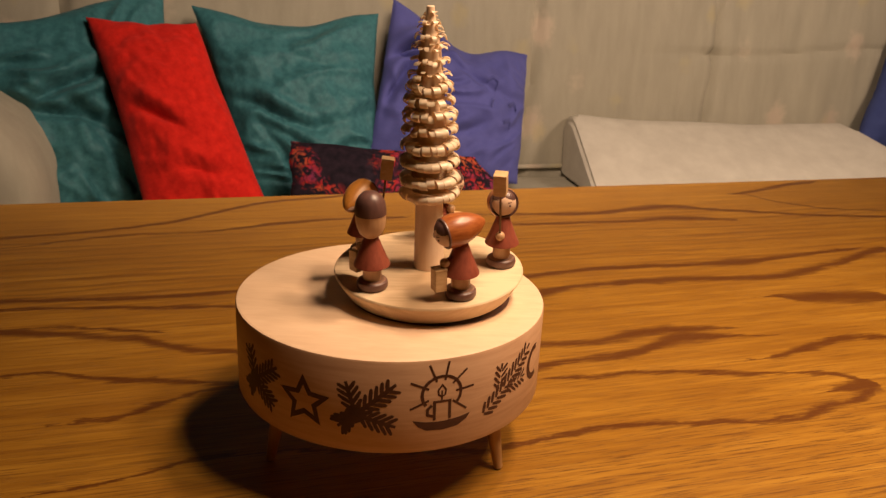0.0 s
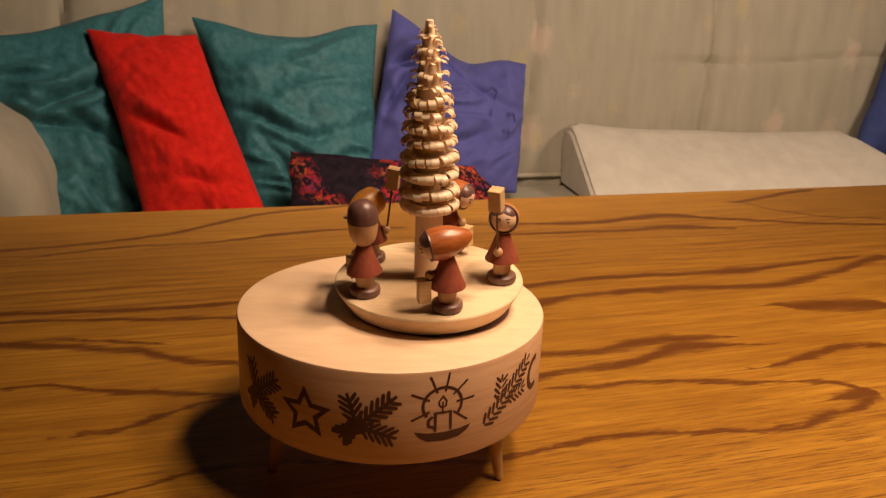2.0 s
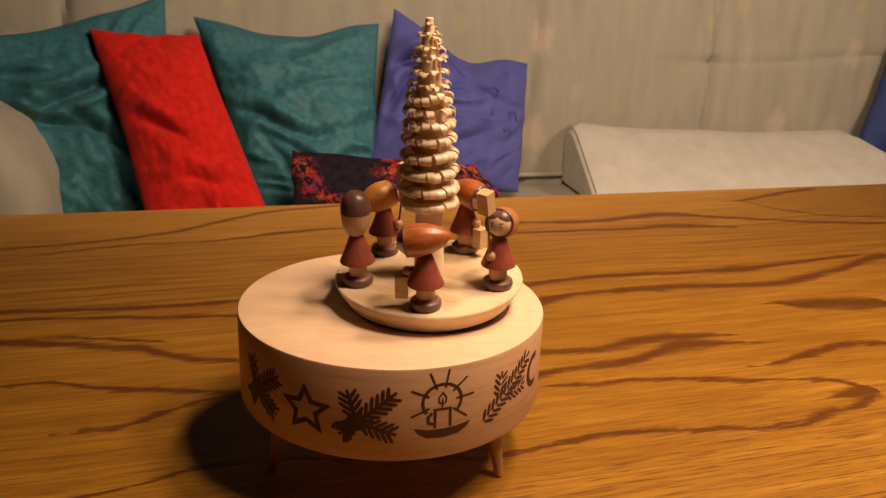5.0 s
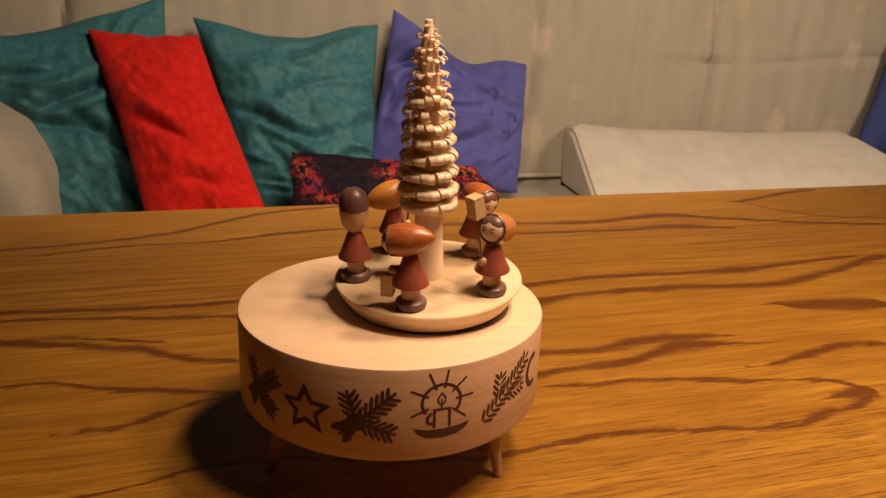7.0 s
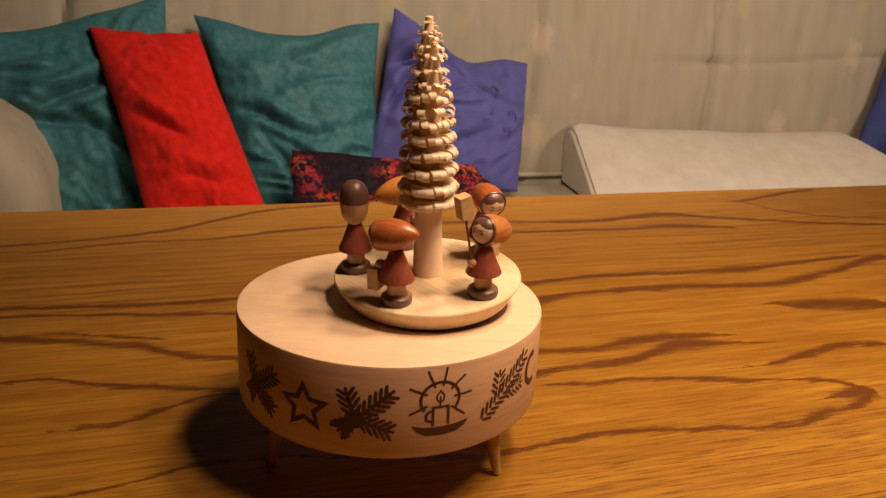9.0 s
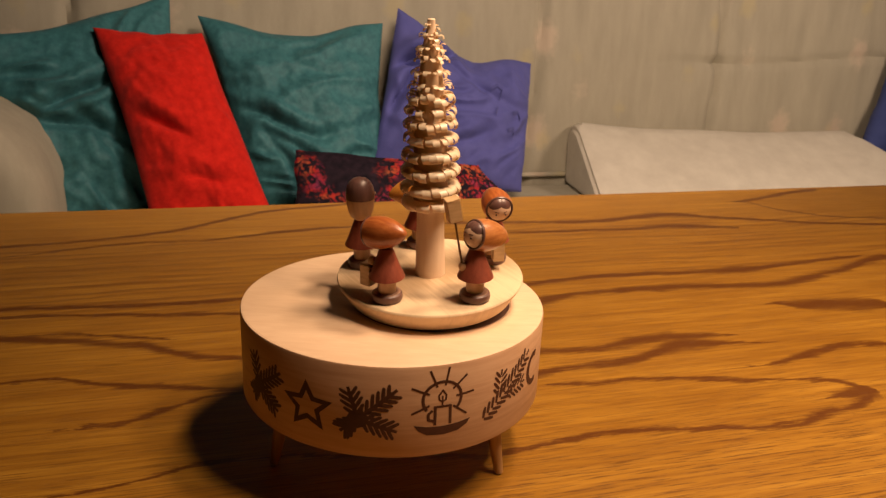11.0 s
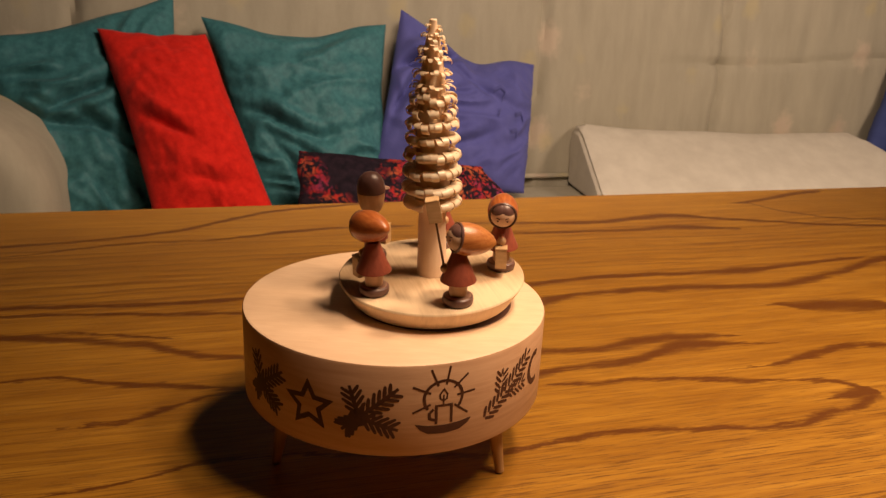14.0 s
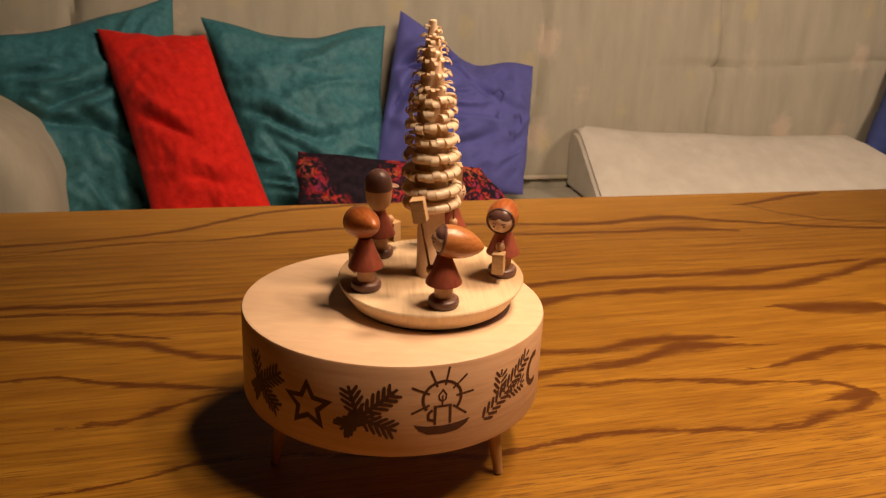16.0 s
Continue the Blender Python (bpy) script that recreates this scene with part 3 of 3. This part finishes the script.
# ---- the music box ----
R, TOP, LOW = 0.0575, 0.0613, 0.0277
MM = 0.001


def on_side(bm, outline):
    """A flat outline in arc and height (mm), laid on the round side as one face fan of small pieces."""
    f = bm.faces.new([bm.verts.new((s, z, 0)) for s, z in outline])
    return f


def stroke(bm, pts, width, closed=False):
    """A line of even width through (arc, height) points in mm."""
    P = [Vector(p) for p in pts]
    n = len(P)
    sides = []
    for i in range(n):
        a, b = (P[i - 1], P[(i + 1) % n]) if closed else (P[max(i - 1, 0)], P[min(i + 1, n - 1)])
        d = (b - a).normalized()
        k = 1.0
        if 0 < i < n - 1 or closed:
            d1, d2 = (P[i] - P[i - 1]).normalized(), (P[(i + 1) % n] - P[i]).normalized()
            k = min(1 / max(0.35, math.cos(d1.angle(d2) / 2)), 2.2)
        o = Vector((-d.y, d.x)) * width / 2 * k
        sides.append((bm.verts.new((*(P[i] + o), 0)), bm.verts.new((*(P[i] - o), 0))))
    for i in range(n if closed else n - 1):
        a, b = sides[i], sides[(i + 1) % n]
        bm.faces.new((a[0], a[1], b[1], b[0]))


def wrap(bm, proud=0.00006):
    """Cut a flat motif into narrow strips and bend it round the body."""
    lo, hi = min(v.co.x for v in bm.verts), max(v.co.x for v in bm.verts)
    x = math.floor(lo) + 1.0
    while x < hi:
        bmesh.ops.bisect_plane(bm, geom=bm.verts[:] + bm.edges[:] + bm.faces[:], plane_co=(x, 0, 0), plane_no=(1, 0, 0))
        x += 1.25
    for v in bm.verts:
        a = v.co.x * MM / R - math.pi / 2
        v.co = Vector(((R + proud) * math.cos(a), (R + proud) * math.sin(a), v.co.y * MM))
    bmesh.ops.recalc_face_normals(bm, faces=bm.faces)
    for f in bm.faces:
        c = f.calc_center_median()
        if f.normal.x * c.x + f.normal.y * c.y < 0:
            f.normal_flip()
    return bm


def sprig(bm, a, b, needle, width, rows, bare=0.0):
    """A fir twig: a stem with leaning needles on both sides."""
    a, b = Vector(a), Vector(b)
    d = (b - a).normalized()
    side = Vector((-d.y, d.x))
    if not bare:
        stroke(bm, [a, b], 1.5)
    for i in range(rows):
        k = (i + 0.6) / rows
        base = a.lerp(b, k * 0.93)
        reach = needle * (0.78 + 0.22 * math.sin(math.pi * k)) * random.uniform(0.9, 1.05)
        for s in (1, -1):
            root = base + side * s * bare
            tip = root + (d * 0.72 + side * s * 0.72) * reach
            mid = root.lerp(tip, 0.55)
            o = Vector((-(tip - root).y, (tip - root).x)).normalized() * width / 2
            on_side(bm, [root - o * 0.7, mid - o, tip - o * 0.75, tip + (tip - root) * 0.10, tip + o * 0.75, mid + o, root + o * 0.7])
    tip = b + d * needle * 0.35
    stroke(bm, [b - d * (1 - bare), tip], width * 0.8)


def music_box():
    root = tagged(empty("music_box"), "round maple music box with burnt Christmas motifs", "music box")
    bm = bmesh.new()
    e = 0.0011
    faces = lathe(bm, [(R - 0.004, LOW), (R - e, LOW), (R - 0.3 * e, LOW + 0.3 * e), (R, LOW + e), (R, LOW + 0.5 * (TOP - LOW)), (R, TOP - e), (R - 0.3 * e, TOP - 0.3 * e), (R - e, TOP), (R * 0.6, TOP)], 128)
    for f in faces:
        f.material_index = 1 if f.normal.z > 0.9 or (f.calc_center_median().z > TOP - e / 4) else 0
    body = part("body", bm, [MAPLE_SHADED, MAPLE_TOP], root, "round light maple body with a flat top")

    # star
    bm = bmesh.new()
    pts = []
    for i in range(10):
        r, a = (7.7, 3.7)[i % 2], math.pi / 2 + i * math.pi / 5 + 0.03
        pts.append((-24.8 + r * math.cos(a) * 1.06, 43.2 + r * math.sin(a)))
    stroke(bm, pts, 1.75, True)
    part("star", wrap(bm), PRINT, body, "dark burnt outline star")

    # fir twigs
    for c, ends in (((-6.8, 42.0), ((-9.6, 51.6), (4.6, 52.0), (4.4, 38.4), (-11.4, 38.0))),
                    ((-48.6, 42.6), ((-52.0, 52.4), (-37.6, 50.4), (-39.2, 37.2), (-53.0, 38.0)))):
        bm = bmesh.new()
        on_side(bm, [(c[0] + 3.8 * math.cos(k), c[1] + 3.4 * math.sin(k)) for k in [0.785 * i for i in range(8)]])
        for end in ends:
            sprig(bm, c, end, 5.0, 1.34, max(4, round((Vector(end) - Vector(c)).length / 2.35)))
        part("fir_twig", wrap(bm), PRINT, body, "dark burnt fir twig")
    bm = bmesh.new()
    sprig(bm, (36.0, 36.8), (59.5, 54.8), 4.6, 1.35, 12, 0.30)
    sprig(bm, (43.6, 43.4), (44.2, 52.8), 3.9, 1.1, 4, 0.30)
    sprig(bm, (46.4, 43.6), (57.4, 44.6), 3.9, 1.05, 5, 0.30)
    part("fir_twig", wrap(bm), PRINT, body, "dark burnt fir twig with a pale stem")

    # candle arch
    bm = bmesh.new()
    cx, cz = 20.9, 48.9
    stroke(bm, [(cx + 6.6 * math.cos(a), cz + 6.2 * math.sin(a)) for a in [math.radians(-38 + 256 * i / 30) for i in range(31)]], 1.05)
    for deg in (80, 113, 156, 205, -38, 5, 42):
        d = Vector((math.cos(math.radians(deg)), math.sin(math.radians(deg))))
        stroke(bm, [Vector((cx, cz)) + d * 4.8, Vector((cx, cz)) + d * 11.4], 0.75)
    stroke(bm, [(cx, 52.0), (cx - 1.3, 50.2), (cx - 1.1, 48.6), (cx, 47.8), (cx + 1.1, 48.5), (cx + 1.3, 50.2)], 0.6, True)
    stroke(bm, [(cx, 50.0), (cx, 46.3)], 0.6)
    stroke(bm, [(18.6, 39.4), (18.5, 46.1), (23.7, 46.1), (23.9, 39.4)], 0.95)
    stroke(bm, [(17.6, 45.0), (16.2, 43.6), (16.3, 41.6), (18.2, 40.9)], 1.0)
    on_side(bm, [(11.4, 39.9), (16.0, 39.0), (21.5, 38.8), (27.0, 39.2), (31.4, 40.0), (30.0, 38.0), (26.8, 36.2), (21.5, 35.6), (16.0, 36.0), (13.2, 37.6)])
    part("candle_arch", wrap(bm), PRINT, body, "dark burnt candle arch with rays")

    # crescent
    bm = bmesh.new()
    stroke(bm, [(66.4 + 5.0 * math.cos(a), 46.5 + 5.6 * math.sin(a)) for a in [math.radians(70 + 230 * i / 20) for i in range(21)]], 2.3)
    part("crescent", wrap(bm), PRINT, body, "dark burnt crescent")

    for deg in (-27, -151, 90):
        a = radians(deg)
        foot, head = Vector((0.0487 * math.cos(a), 0.0487 * math.sin(a), 0)), Vector((0.0432 * math.cos(a), 0.0432 * math.sin(a), LOW + 0.0004))
        bm = bmesh.new()
        lean = Matrix.Translation(foot) @ (head - foot).to_track_quat("Z", "Y").to_matrix().to_4x4()
        length = (head - foot).length
        lathe(bm, [(0.0012, 0.0002), (0.0017, 0.0007), (0.0022, 0.009), (0.0031, 0.020), (0.0036, length)], 24, lean)
        part("leg", bm, LEG_WOOD, root, "tapered turned beech leg")
    bm = bmesh.new()
    lathe(bm, [(0.0036, TOP - 0.001), (0.0036, TOP + 0.0028)], 24, pose(0.0136, 0.0005, 0))
    part("spindle", bm, STEEL, root, "dark metal spindle")
    # flat dark disc standing in for the shade in the gap below the plate
    bm = bmesh.new()
    lathe(bm, [(0.0050, TOP + 0.0002), (0.0299, TOP + 0.0002), (0.0301, TOP + 0.00035), (0.0050, TOP + 0.0004)], 96, pose(0.0144, -0.0006, 0))
    part("gap_shade_disc", bm, DARK_WOOD, root, "flat dark disc for the shade under the turning plate")
    return root


music_box()

# ---- the turning top: plate, tree and five little wooden dolls ----
HUB = Vector((0.0136, 0.0005, 0.0721))
TILT = Matrix.Translation(HUB) @ Vector((0, 0, 1)).rotation_difference(Vector((-0.030, -0.078, 1))).to_matrix().to_4x4()


def doll_body(bm):
    """Foot, legs and skirt; forward is +x, in mm."""
    lathe(bm, [(0, 0), (4.9, 0), (5.4, 0.5), (5.55, 1.6), (5.3, 2.7), (4.8, 3.1)], 32, mat=8, close=False)
    lathe(bm, [(4.8, 3.1), (4.0, 3.25), (0, 3.3)], 32, mat=2, close=False)
    lathe(bm, [(3.1, 3.1), (3.3, 5), (3.3, 10)], 24, mat=3)
    lathe(bm, [(0, 9.2), (5.4, 8.9), (6.1, 8.7), (6.4, 8.9), (6.3, 9.4), (5.2, 11.8), (3.9, 15.2), (2.8, 18.2), (2.3, 19.6), (0, 19.8)], 36, mat=0, close=False)


def low_lantern(bm, turn):
    m = pose(0, 0, 0, 0, 0, turn)
    ball(bm, 1.75, m @ pose(6.1, 0, 13.4), 3)
    lathe(bm, [(1.3, 0), (0.9, 4)], 12, m @ pose(3.2, 0, 14.2, 0, 100, 0), 0)
    block(bm, 4.3, 4.3, 7.6, m @ pose(8.2, 0, 7.6), 0.18, 5)
    block(bm, 4.5, 4.5, 0.6, m @ pose(8.2, 0, 11.6), 0.15, 5)
    lathe(bm, [(0.35, 11.5), (0.35, 13.2)], 8, m @ pose(7.2, 0, 0), 1)


def tall_lantern(bm, lean, turn, length, reach=6.0):
    m = pose(0, 0, 0, 0, 0, turn)
    ball(bm, 1.75, m @ pose(reach, 0, 13.2), 3)
    lathe(bm, [(1.3, 0), (0.9, 4)], 12, m @ pose(reach - 2.8, 0, 14.0, 0, 100, 0), 0)
    rod = m @ pose(reach + 0.2, 0, 12.6, 0, lean, 0)
    lathe(bm, [(0.42, 0), (0.38, length)], 10, rod, 6)
    block(bm, 4.6, 4.6, 7.6, rod @ pose(0, 0, length + 3.6), 0.18, 5)
    block(bm, 4.7, 4.7, 0.5, rod @ pose(0, 0, length + 7.6), 0.15, 5)


def hooded_doll(hood_mat, tall=False, lean=14, turn=0, nod=0.0, ahead=0.0, rod=18, reach=6.0):
    """nod: degrees by which the hood's tail rises; ahead: how far the head juts forward, in mm."""
    bm = bmesh.new()
    doll_body(bm)
    head = pose(1.0 + ahead, 0, 24.3, 0, nod, 0)
    back = head @ pose(0.2, 0, 0, 0, -90, 0)       # the hood's own z points backwards
    lathe(bm, [(4.7, -1.4), (5.25, -1.3), (5.6, 0.6), (5.75, 2.6), (5.55, 4.8), (4.9, 7.4), (3.9, 9.8), (2.6, 11.9), (1.4, 13.2), (0.8, 13.7), (0, 13.9)], 40, back, 4, False)
    lathe(bm, [(4.6, -1.0), (4.75, -1.75), (5.15, -1.85), (5.4, -1.45), (5.3, -1.0)], 40, back, 1, False)
    ball(bm, 4.85, head, 7, 36)
    for y in (-0.5, 0.5):
        ball(bm, 4.0, head @ pose(0.50, y, 1.05), 1, 32)
    for y in (-0.36, 0.36):
        ball(bm, 0.40, head @ Matrix.Translation(Vector((0.90, y, -0.16)).normalized() * 4.8), 1, 10)
        block(bm, 0.3, 1.5, 0.28, head @ pose(4.50, 3.0 * y * 1.5, 0.35, 6 if y > 0 else -6, 0, 32 * y / 0.36), 0, 1)
    (tall_lantern(bm, lean, turn, rod, reach) if tall else low_lantern(bm, turn))
    return bm, [RED_WOOD, DARK_WOOD, PUCK_TOP, SKIN_WOOD, hood_mat, LANTERN, WIRE, FACE, PUCK]


def capped_doll():
    bm = bmesh.new()
    doll_body(bm)
    egg = [(0, 18.9), (2.4, 19.2), (3.9, 20.6), (4.8, 22.8), (5.2, 25.4), (5.3, 27.6)]
    lathe(bm, egg, 40, mat=3, close=False)
    lathe(bm, [(5.3, 27.6), (5.42, 27.6), (5.40, 29.6), (5.0, 31.8), (4.1, 33.7), (2.6, 35.0), (1.2, 35.5), (0, 35.6)], 40, mat=1, close=False)
    lathe(bm, [(0, -0.35), (2.5, -0.3), (2.7, 0), (2.5, 0.3), (0, 0.35)], 24, pose(6.2, 0, 27.7, 0, 10, 0) @ Matrix.Diagonal((1.35, 1.55, 1.2, 1)), 2, False)
    for y in (-0.34, 0.34):
        d = Vector((0.90, y, 0)).normalized()
        ball(bm, 0.42, pose(5.15 * d.x, 5.15 * d.y, 25.6), 1, 10)
    low_lantern(bm, 0)
    return bm, [RED_WOOD, DARK_WOOD, PUCK_TOP, SKIN_WOOD, HOOD, LANTERN, WIRE, SKIN_WOOD, PUCK]


def carousel():
    root = tagged(empty("carousel", TILT), "turning wooden plate with a shaved tree and dolls", "carousel")
    bm = bmesh.new()
    lathe(bm, [(0.004, -0.0080), (0.0303, -0.0080), (0.0312, -0.0076), (0.0341, -0.0028), (0.0350, -0.0013), (0.0353, -0.0007), (0.0352, -0.0003), (0.0349, 0.0), (0.02, 0.0)], 128)
    part("plate", bm, ASH, root, "round striped ash plate with a chamfered edge")
    start = -64.6
    for label, offset, yaw, made in (
            ("small wooden doll with brown cap and lantern", -70.5, 0, capped_doll()),
            ("small wooden doll in orange hood with lantern", 0.0, 0, hooded_doll(HOOD, nod=10, ahead=4.0)),
            ("small wooden doll in orange hood with raised lantern", 69.5, 0, hooded_doll(HOOD_LIT, True, 10, -18, -15, -1.6, 18.5, 4.6)),
            ("small wooden doll in orange hood carrying lantern", 150.0, -16, hooded_doll(HOOD, nod=8, ahead=5.2)),
            ("small wooden doll in amber hood with raised lantern", 223.0, 0, hooded_doll(HOOD_YELLOW, True, 8, -65, -8))):
        bm, mats = made
        for v in bm.verts:
            v.co *= MM
        bmesh.ops.recalc_face_normals(bm, faces=bm.faces)
        a = radians(start + offset)
        part("wooden_doll", bm, mats, root, label, pose(0.0272 * math.cos(a), 0.0272 * math.sin(a), 0.0001, 0, 0, start + offset + yaw - 90))
    # the tree: a tapering post and tiers of curled shavings
    tiers = [(0.0290, 0.0110), (0.0346, 0.0112), (0.0408, 0.0109), (0.0468, 0.0106), (0.0524, 0.0102), (0.0575, 0.0099), (0.0622, 0.0093), (0.0668, 0.0086),
             (0.0711, 0.0080), (0.0752, 0.0073), (0.0794, 0.0066), (0.0832, 0.0057), (0.0868, 0.0045), (0.0898, 0.0033)]
    bm = bmesh.new()
    lathe(bm, [(0.0057, 0.0001), (0.0056, 0.003), (0.0050, 0.024), (0.0052, 0.0268), (0.0060, 0.0282)] + [(0.60 * r - 0.0003, h) for h, r in tiers[:-1]] + [(0.0016, 0.0898), (0.0014, 0.0910), (0.00135, 0.0931), (0.0011, 0.0934)], 40)
    trunk = part("tree_trunk", bm, LINDEN, root, "smooth pale linden trunk of a shaved tree")
    rng = random.Random(4)
    for k, (h, rout) in enumerate(tiers):
        core = 0.60 * rout - 0.0006
        n = max(12, round(2 * math.pi * rout / 0.0023)) if k > 7 else max(12, round(2 * math.pi * rout / 0.0030))
        bm = bmesh.new()
        turn = rng.uniform(0, 6.28)
        for i in range(n):
            if k > 3 and rng.random() < 0.05:
                continue
            mid = turn + 2 * math.pi * i / n + rng.gauss(0, 0.006 + 0.005 * k)
            loop = (rout - core) / 2 * rng.uniform(0.95, 1.04) * (1 if k < 5 else rng.uniform(0.90, 1.08))
            sink = rng.gauss(0, 0.00012 + 0.00006 * k)
            reach = rng.uniform(225, 285) if k < 4 else rng.uniform(170, 270) if k < 8 else rng.uniform(115, 200)
            tw = 0.10 + rng.gauss(0, 0.03 + 0.010 * k)
            w0 = 2 * math.pi / n * (0.475 if k < 4 else 0.44 if k < 8 else 0.34)
            high = min(1.0, (0.00195 if k < 4 else 0.0018 if k < 8 else 0.0014) / loop)
            rings = []
            steps = 12
            for j in range(steps + 1):
                a = radians(175 - reach * j / steps)
                shrink = 1 - 0.22 * max(0, j / steps - 0.6)
                cells = []
                for thick in (0.0, 0.00024):
                    rr = loop * shrink - thick
                    x = core + loop + rr * math.cos(a)
                    z = h + sink + rr * math.sin(a) * high
                    for e in (-1, 1):
                        ang = mid + e * w0 * rout / max(x, rout * 0.75) * (0.97 if j < steps else 0.6) + tw * j / steps
                        cells.append(bm.verts.new((x * math.cos(ang), x * math.sin(ang), z)))
                rings.append(cells)
            for a, b in zip(rings, rings[1:]):
                for p, q in ((0, 1), (1, 3), (3, 2), (2, 0)):
                    bm.faces.new((a[p], a[q], b[q], b[p]))
            bm.faces.new((rings[0][0], rings[0][2], rings[0][3], rings[0][1]))
            bm.faces.new((rings[-1][0], rings[-1][1], rings[-1][3], rings[-1][2]))
        bmesh.ops.recalc_face_normals(bm, faces=bm.faces)
        part("curl_ring", bm, SHAVING, trunk, "tier of curled wood shavings" if k == 0 else "")
    return root


TOP_PART = carousel()


def motions():
    walk(TOP_PART, [(t, TILT @ pose(0, 0, 0, 0, 0, -5.21 * t)) for t in range(17)])


motions()
